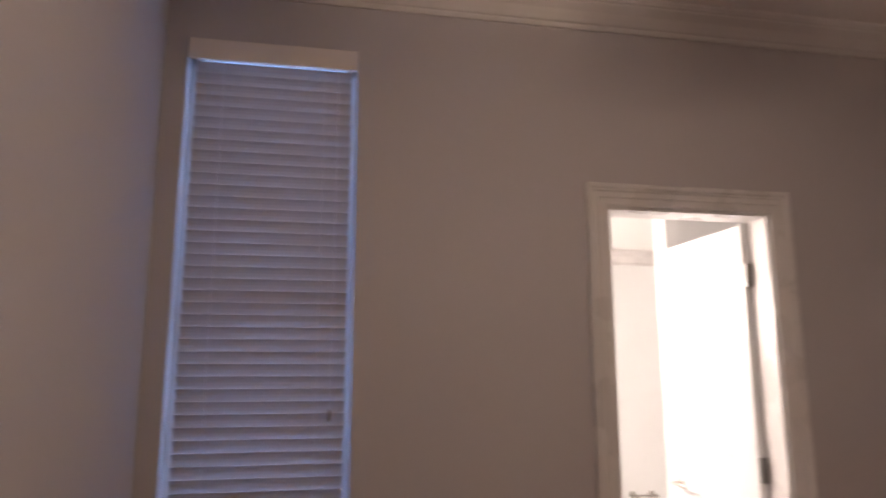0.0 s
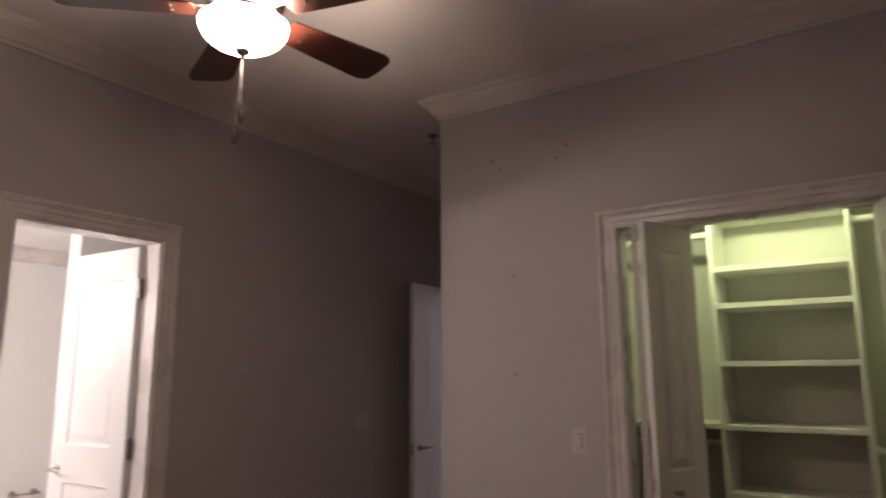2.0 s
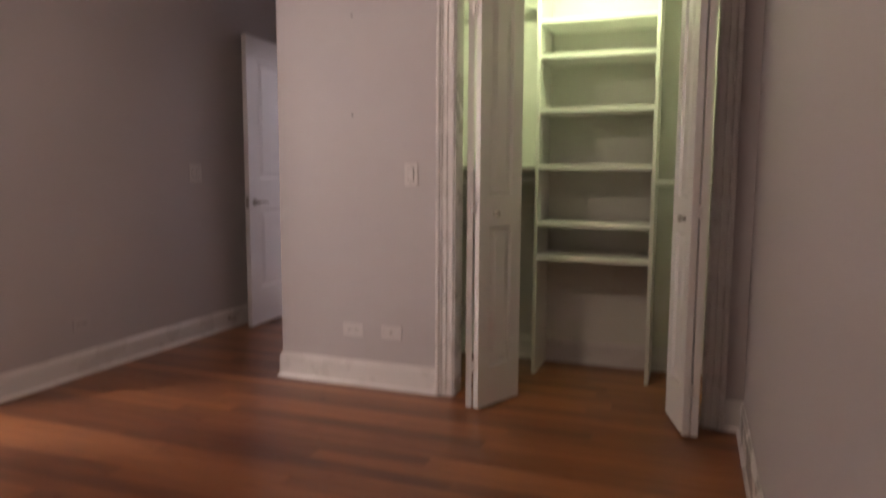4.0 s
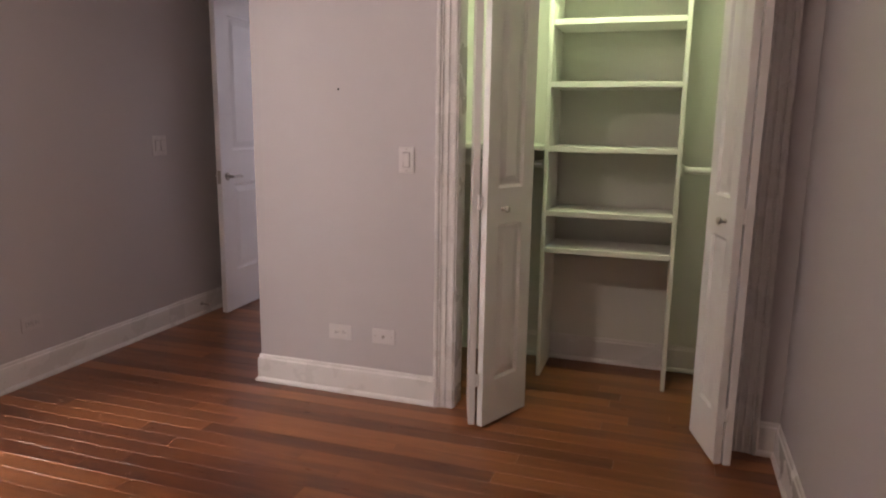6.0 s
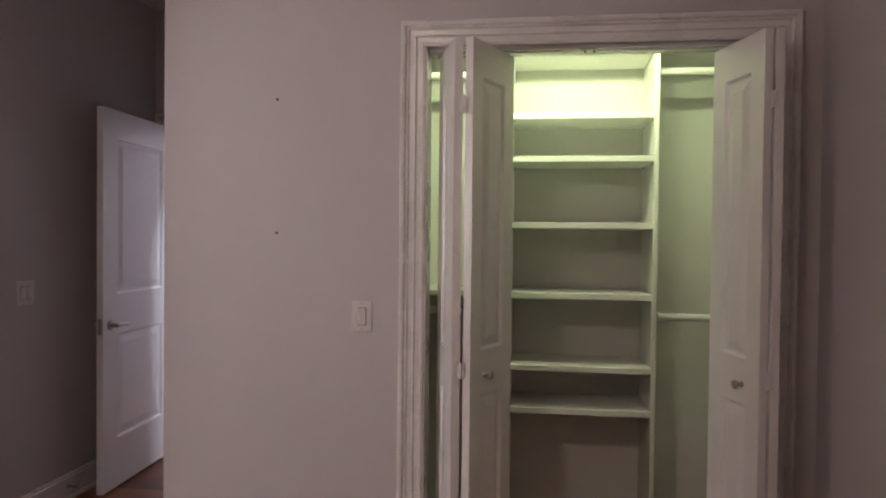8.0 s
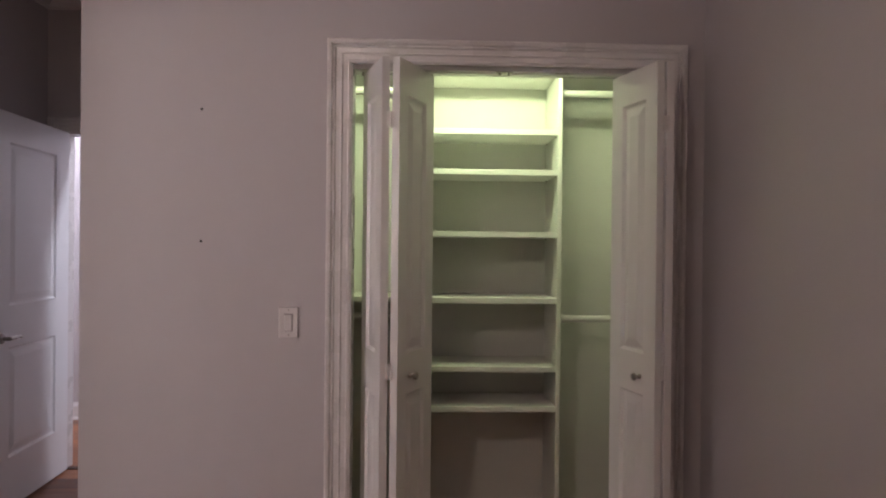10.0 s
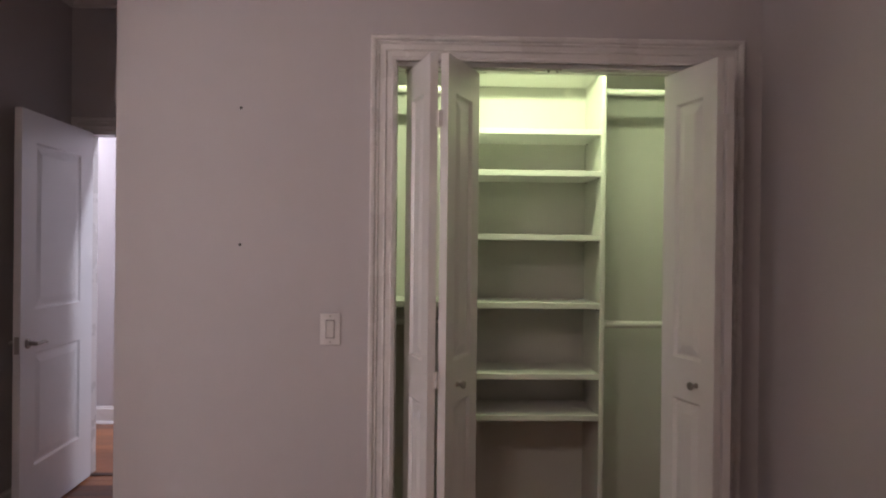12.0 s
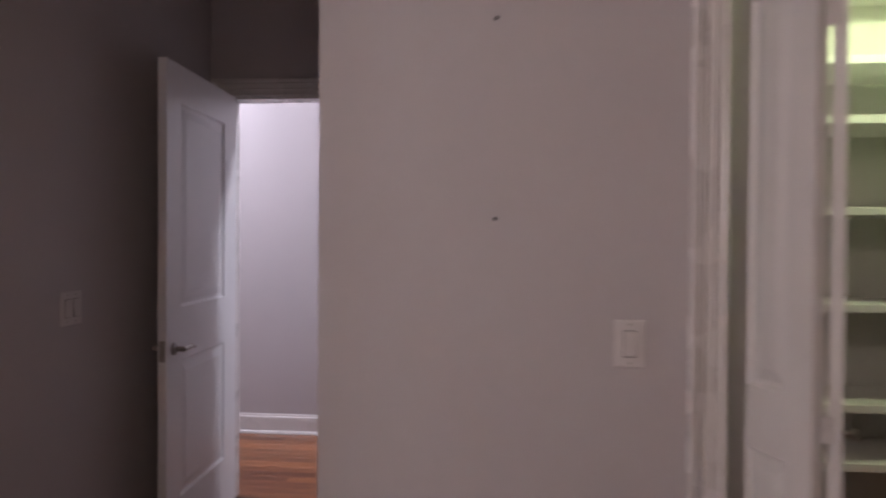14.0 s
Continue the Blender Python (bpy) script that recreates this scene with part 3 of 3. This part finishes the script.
# ---------------------------------------------------------------- ceiling fan
def build_fan(cx, cy, zb):
    """zb: the blades' height."""
    f = empty("ceiling_fan", pose(cx, cy, zb), "five-blade mahogany ceiling fan with lit glass bowl", "ceiling fan")
    r, dep = 0.119, 0.078
    k = 1.142
    part("canopy", lathe([(0, ZC - zb), (0.072, ZC - zb), (0.072, ZC - zb - 0.012), (0.055, ZC - zb - 0.05), (0.022, ZC - zb - 0.062), (0, ZC - zb - 0.062)], 28), PEWTER, f, "dark pewter ceiling canopy", True)
    part("downrod", add_rod(bmesh.new(), (0, 0, 0.15), (0, 0, ZC - zb - 0.058), 0.0125, 16), PEWTER, f, "dark pewter rod", True)
    part("motor_housing", lathe([(0, 0.16), (0.03, 0.158), (0.075, 0.14), (0.105, 0.10), (0.112, 0.06), (0.105, 0.03), (0.085, 0.012), (0, 0.012)], 32), PEWTER, f, "dark pewter motor housing", True)
    part("light_fitter", lathe([(0, 0.012), (0.058, 0.012), (0.058, -0.004), (0.050, -0.012), (0.010, -0.014), (0.006, -0.020), (0.006, -dep - 0.024), (0, -dep - 0.024)], 32), PEWTER, f, "dark pewter light fitter", True)
    for name, rr, dd, mat, note in (("light_bowl", r, dep, BOWL, "glowing frosted white glass bowl"), ("bowl_lining", r - 0.003, dep - 0.003, SHELFM, "white inner face of the bowl")):
        prof = [(rr * math.cos(a), -0.028 - (dd - 0.002) * math.sin(a)) for a in [radians(90 * i / 12) for i in range(12)]]
        part(name, lathe(prof + [(0.0, -0.026 - dd)], 36), mat, f, note, True)
    for a in (30, 150, 270):
        bm = bmesh.new()
        bmesh.ops.create_uvsphere(bm, u_segments=14, v_segments=10, radius=0.017, matrix=Matrix.Translation((0.030 * math.cos(radians(a)), 0.030 * math.sin(radians(a)), -0.073)))
        part("bulb", bm, BULB, f, "lit frosted bulb inside the bowl", True)
    part("finial", lathe([(0, -dep - 0.050), (0.006, -dep - 0.048), (0.008, -dep - 0.040), (0.018, -dep - 0.034), (0.021, -dep - 0.026), (0.012, -dep - 0.0225), (0, -dep - 0.022)], 20), PEWTER, f, "dark pewter finial", True)
    for n in range(5):
        ang = -8.7 + 72 * n
        blade_bm = bmesh.new()
        outline = [(k * a, k * b) for a, b in [(0.118, -0.042), (0.20, -0.050), (0.395, -0.064), (0.420, -0.058), (0.432, -0.044), (0.436, 0.0), (0.432, 0.044), (0.420, 0.058), (0.395, 0.064), (0.20, 0.050), (0.118, 0.042), (0.112, 0.0)]]
        lo = [blade_bm.verts.new((x, y, 0.0)) for x, y in outline]
        hi = [blade_bm.verts.new((x, y, 0.006)) for x, y in outline]
        blade_bm.faces.new(lo)
        blade_bm.faces.new(hi)
        for i in range(len(lo)):
            blade_bm.faces.new((lo[i], lo[i - 1], hi[i - 1], hi[i]))
        b = part("blade", blade_bm, BLADE, f, "dark mahogany fan blade")
        b.matrix_local = pose(0, 0, 0.004, 0, 0, ang) @ pose(0, 0, 0, -11)
        arm = bmesh.new()
        add_box(arm, (0.090, -0.014, 0.006), (0.172, 0.014, 0.013), 0.003)
        add_box(arm, (0.160, -0.030, 0.0062), (0.212, 0.030, 0.011), 0.003)
        for y in (-0.018, 0.018):
            add_rod(arm, (0.192, y, -0.004), (0.192, y, 0.013), 0.005, 10)
        part("blade_bracket", arm, PEWTER, b, "dark pewter blade bracket")
    z0 = -dep - 0.048
    for (dx, dy, length, fob) in ((0.006, 0.004, 0.145, 0.036), (-0.004, 0.012, 0.205, 0.038)):
        bm = bmesh.new()
        n = int(length / 0.0075)
        for i in range(n):
            bmesh.ops.create_icosphere(bm, subdivisions=1, radius=0.0032, matrix=Matrix.Translation((dx * i / n, dy * i / n, z0 - i * 0.0075)))
        c = part("pull_chain", bm, NICKEL, f, "beaded nickel pull chain")
        part("chain_fob", lathe([(0, 0), (0.005, -0.001), (0.0085, -fob * 0.6), (0.006, -fob), (0, -fob)], 14, pose(dx, dy, z0 - n * 0.0075)), PEWTER, c, "", True)


build_fan(-1.953, -0.680, 2.398)


# ---------------------------------------------------------------- small fixtures
def wall_plate(name, m, w, h, label, category, kind, body=PLASTIC):
    """A cover plate whose face looks along -y of m; kind: rocker, duplex or jack."""
    p = empty(name, m, label, category)
    bm = box((-w / 2, -0.006, -h / 2), (w / 2, 0.0, h / 2), 0.003, 2)
    part("cover_plate", bm, body, p)
    if kind == "rocker":
        xs = (-0.023, 0.023) if w > 0.1 else (0.0,)
        for x in xs:
            part("rocker_frame", box((x - 0.0175, -0.0072, -0.0345), (x + 0.0175, -0.005, 0.0345), 0.001), PLASTIC, p)
            # dark sheet whose colour stands in for shade in the rocker's gap
            part("rocker_gap_shade", box((x - 0.0160, -0.0076, -0.0330), (x + 0.0160, -0.0070, 0.0330)), SEAM_SHADE, p, "dark strip painted as the shade in the gap round the rocker")
            rb = box((x - 0.0145, -0.012, -0.031), (x + 0.0145, -0.006, 0.031), 0.002)
            bmesh.ops.rotate(rb, cent=(x, -0.008, 0), matrix=Matrix.Rotation(radians(4 if x <= 0 else -4), 3, "X"), verts=rb.verts)
            part("rocker", rb, PLASTIC, p)
        ends = [(x, z) for x in xs for z in (0.047, -0.047)]
    elif kind == "duplex":
        for x in (-0.020, 0.020):
            part("receptacle", box((x - 0.016, -0.0085, -0.0155), (x + 0.016, -0.005, 0.0155), 0.004, 2), body, p)
            bm = bmesh.new()
            for z in (-0.006, 0.006):
                add_box(bm, (x - 0.006, -0.0092, z - 0.0012), (x + 0.003, -0.008, z + 0.0012))
            add_rod(bm, (x + 0.010, -0.0092, 0), (x + 0.010, -0.008, 0), 0.0025, 8)
            part("slots", bm, DARK, p, "dark socket slots")
        ends = ((0, 0),)
    else:
        part("jack", lathe([(0, 0), (0.007, 0), (0.007, 0.010), (0.004, 0.013), (0, 0.013)], 14, pose(0, -0.005, 0, 90)), NICKEL, p, "threaded metal cable jack", True)
        ends = ((-0.042, 0), (0.042, 0))
    for x, z in ends:
        part("screw", lathe([(0, 0), (0.0035, 0), (0.003, 0.0015), (0, 0.002)], 10, pose(x, -0.0055, z, 90)), NICKEL, p)
    return p


EAST = lambda y, z: pose(0.0, y, z, 0, 0, -90)
NORTH = lambda x, z: pose(x, YN, z)
wall_plate("light_switch", EAST(-0.775, 1.122), 0.074, 0.116, "white rocker light switch beside the closet casing", "light switch", "rocker")
wall_plate("light_switch", NORTH(0.573, 1.124), 0.118, 0.118, "white double rocker light switch near the entry door", "light switch", "rocker")
wall_plate("wall_outlet", EAST(-0.439, 0.300), 0.116, 0.072, "white duplex outlet mounted sideways above the baseboard", "outlet", "duplex")
wall_plate("cable_outlet", EAST(-0.663, 0.302), 0.116, 0.072, "white plate with a metal cable jack", "outlet", "jack")
wall_plate("wall_outlet", NORTH(-0.39, 0.292), 0.116, 0.072, "duplex outlet painted over in the wall colour", "outlet", "duplex", PAINTED)


def wall_anchor(y, z):
    a = mesh_object("wall_anchor", lathe([(0, 0), (0.0055, 0), (0.005, 0.002), (0.003, 0.003), (0.002, 0.007), (0, 0.008)], 12, EAST(y, z) @ pose(0, 0, 0, 90)), DARK, True)
    tagged(a, "small dark screw anchor in the painted wall", "wall anchor", "wall anchors")


for y, z in ((-0.446, 1.920), (-0.446, 1.425), (-0.335, 2.553), (-0.382, 2.499), (-0.712, 2.507), (-0.764, 2.563)):
    wall_anchor(y, z)


def build_sprinkler(x, y):
    s = empty("fire_sprinkler", pose(x, y, ZC), "small dark pendant fire sprinkler on the ceiling", "sprinkler")
    part("escutcheon", lathe([(0, 0), (0.036, 0), (0.034, -0.006), (0.014, -0.010), (0, -0.010)], 20), PEWTER, s, "", True)
    bm = add_rod(bmesh.new(), (0, 0, -0.01), (0, 0, -0.03), 0.008, 10)
    add_rod(bm, (-0.012, 0, -0.028), (-0.003, 0, -0.055), 0.0025, 8)
    add_rod(bm, (0.012, 0, -0.028), (0.003, 0, -0.055), 0.0025, 8)
    part("sprinkler_head", bm, PEWTER, s)
    part("deflector", add_rod(bmesh.new(), (0, 0, -0.055), (0, 0, -0.058), 0.017, 12), PEWTER, s)


build_sprinkler(0.433, 0.357)


def build_door_stop(x, z):
    s = empty("door_stop", pose(x, YN - 0.014, z), "small metal door stop on the baseboard", "door stop")
    part("stop_base", lathe([(0, 0), (0.013, 0), (0.011, 0.006), (0, 0.008)], 14, pose(0, 0, 0, 90)), NICKEL, s, "", True)
    part("stop_shaft", add_rod(bmesh.new(), (0, -0.005, 0), (0, -0.065, 0), 0.0045, 10), NICKEL, s, "", True)
    part("rubber_tip", add_rod(bmesh.new(), (0, -0.063, 0), (0, -0.078, 0), 0.009, 12), PLASTIC, s, "white rubber tip", True)


build_door_stop(0.87, 0.075)


def dome_light(name, x, y, z, r, mat, label):
    d = empty(name, pose(x, y, z), label, "light")
    part("light_pan", lathe([(0, 0), (r + 0.012, 0), (r + 0.012, -0.018), (r, -0.022), (0, -0.022)], 28), NICKEL, d, "", True)
    part("light_dome", lathe([(r * math.cos(radians(a)), -0.022 - 0.075 * math.sin(radians(a))) for a in range(0, 90, 10)] + [(0, -0.097)], 28), mat, d, "glowing frosted glass dome", True)


def build_vanity_light(x, y, z):
    v = empty("vanity_light", pose(x, y, z), "lit three-globe vanity light on the bathroom wall", "light")
    part("back_plate", box((0, -0.30, -0.035), (0.025, 0.30, 0.035), 0.006, 2), NICKEL, v, "satin nickel back plate")
    for k in (-0.21, 0.0, 0.21):
        part("arm", add_rod(bmesh.new(), (0.02, k, 0), (0.06, k, 0), 0.014, 14), NICKEL, v, "", True)
        bm = bmesh.new()
        bmesh.ops.create_uvsphere(bm, u_segments=20, v_segments=12, radius=0.058, matrix=Matrix.Translation((0.112, k, 0)))
        part("globe", bm, DOME_B, v, "glowing white glass globe", True)


build_vanity_light(BX0, 2.38, 1.86)
dome_light("hall_light", 2.28, -0.78, HZ, 0.11, DOME_H, "lit round glass ceiling light in the hall")
dome_light("hall_light", 2.15, 2.05, HZ, 0.11, DOME_H, "lit round glass ceiling light in the hall")


def build_paper_holder(x, z):
    h = empty("paper_holder", pose(x, BY1, z), "chrome toilet paper holder on the bathroom wall", "paper holder")
    for s in (-0.08, 0.08):
        part("post", lathe([(0, 0), (0.026, 0), (0.024, 0.008), (0.010, 0.014), (0.010, 0.075), (0.014, 0.085), (0, 0.088)], 18, pose(s, 0, 0, 90)), NICKEL, h, "", True)
    part("bar", add_rod(bmesh.new(), (-0.08, -0.072, 0), (0.08, -0.072, 0), 0.008, 12), NICKEL, h, "", True)


build_paper_holder(-0.27, 0.53)


# ---------------------------------------------------------------- floor strips
def lay_floor(x0, x1, y0, y1, seed, width=0.083):
    rng = random.Random(seed)
    n = max(1, round((x1 - x0) / width))
    w = (x1 - x0) / n
    shapes = {}
    for i in range(n):
        y = y0 - rng.uniform(0, 0.9)
        while y < y1 - 0.001:
            length = rng.choice((0.75, 1.0, 1.25, 1.5, 1.75))
            a, b = max(y, y0), min(y + length, y1)
            if y1 - b < 0.15:
                b = y1
            y = b
            if b - a < 0.02:
                continue
            key = (round(b - a, 3), round(w, 4))
            if key not in shapes:
                bm = bmesh.new()
                hx, hy, g, t = w / 2, (b - a) / 2, 0.0003, 0.0006
                ring = []
                for e, z in ((g, -0.012), (g, -t), (g + t, 0.0)):
                    ring.append([bm.verts.new(q) for q in ((-hx + e, -hy + e, z), (hx - e, -hy + e, z), (hx - e, hy - e, z), (-hx + e, hy - e, z))])
                for r, q in zip(ring, ring[1:]):
                    for k in range(4):
                        bm.faces.new((r[k], r[(k + 1) % 4], q[(k + 1) % 4], q[k]))
                bm.faces.new(ring[-1])
                bmesh.ops.recalc_face_normals(bm, faces=bm.faces)
                me = bpy.data.meshes.new("plank")
                bm.to_mesh(me)
                bm.free()
                me.materials.append(FLOORW)
                shapes[key] = me
            ob = new("plank", shapes[key])
            ob.parent = floor
            ob.location = (x0 + (i + 0.5) * w, (a + b) / 2, rng.uniform(-0.0001, 0.0001))


lay_floor(XW, 0.0, YS, YN, 3)
lay_floor(0.0, XE + 0.01, 0.0, YN, 4)
lay_floor(0.0, CX1, CY0, CY1, 5)
lay_floor(XE + 0.055, HX1, HY0 + 1.2, HY1, 6)
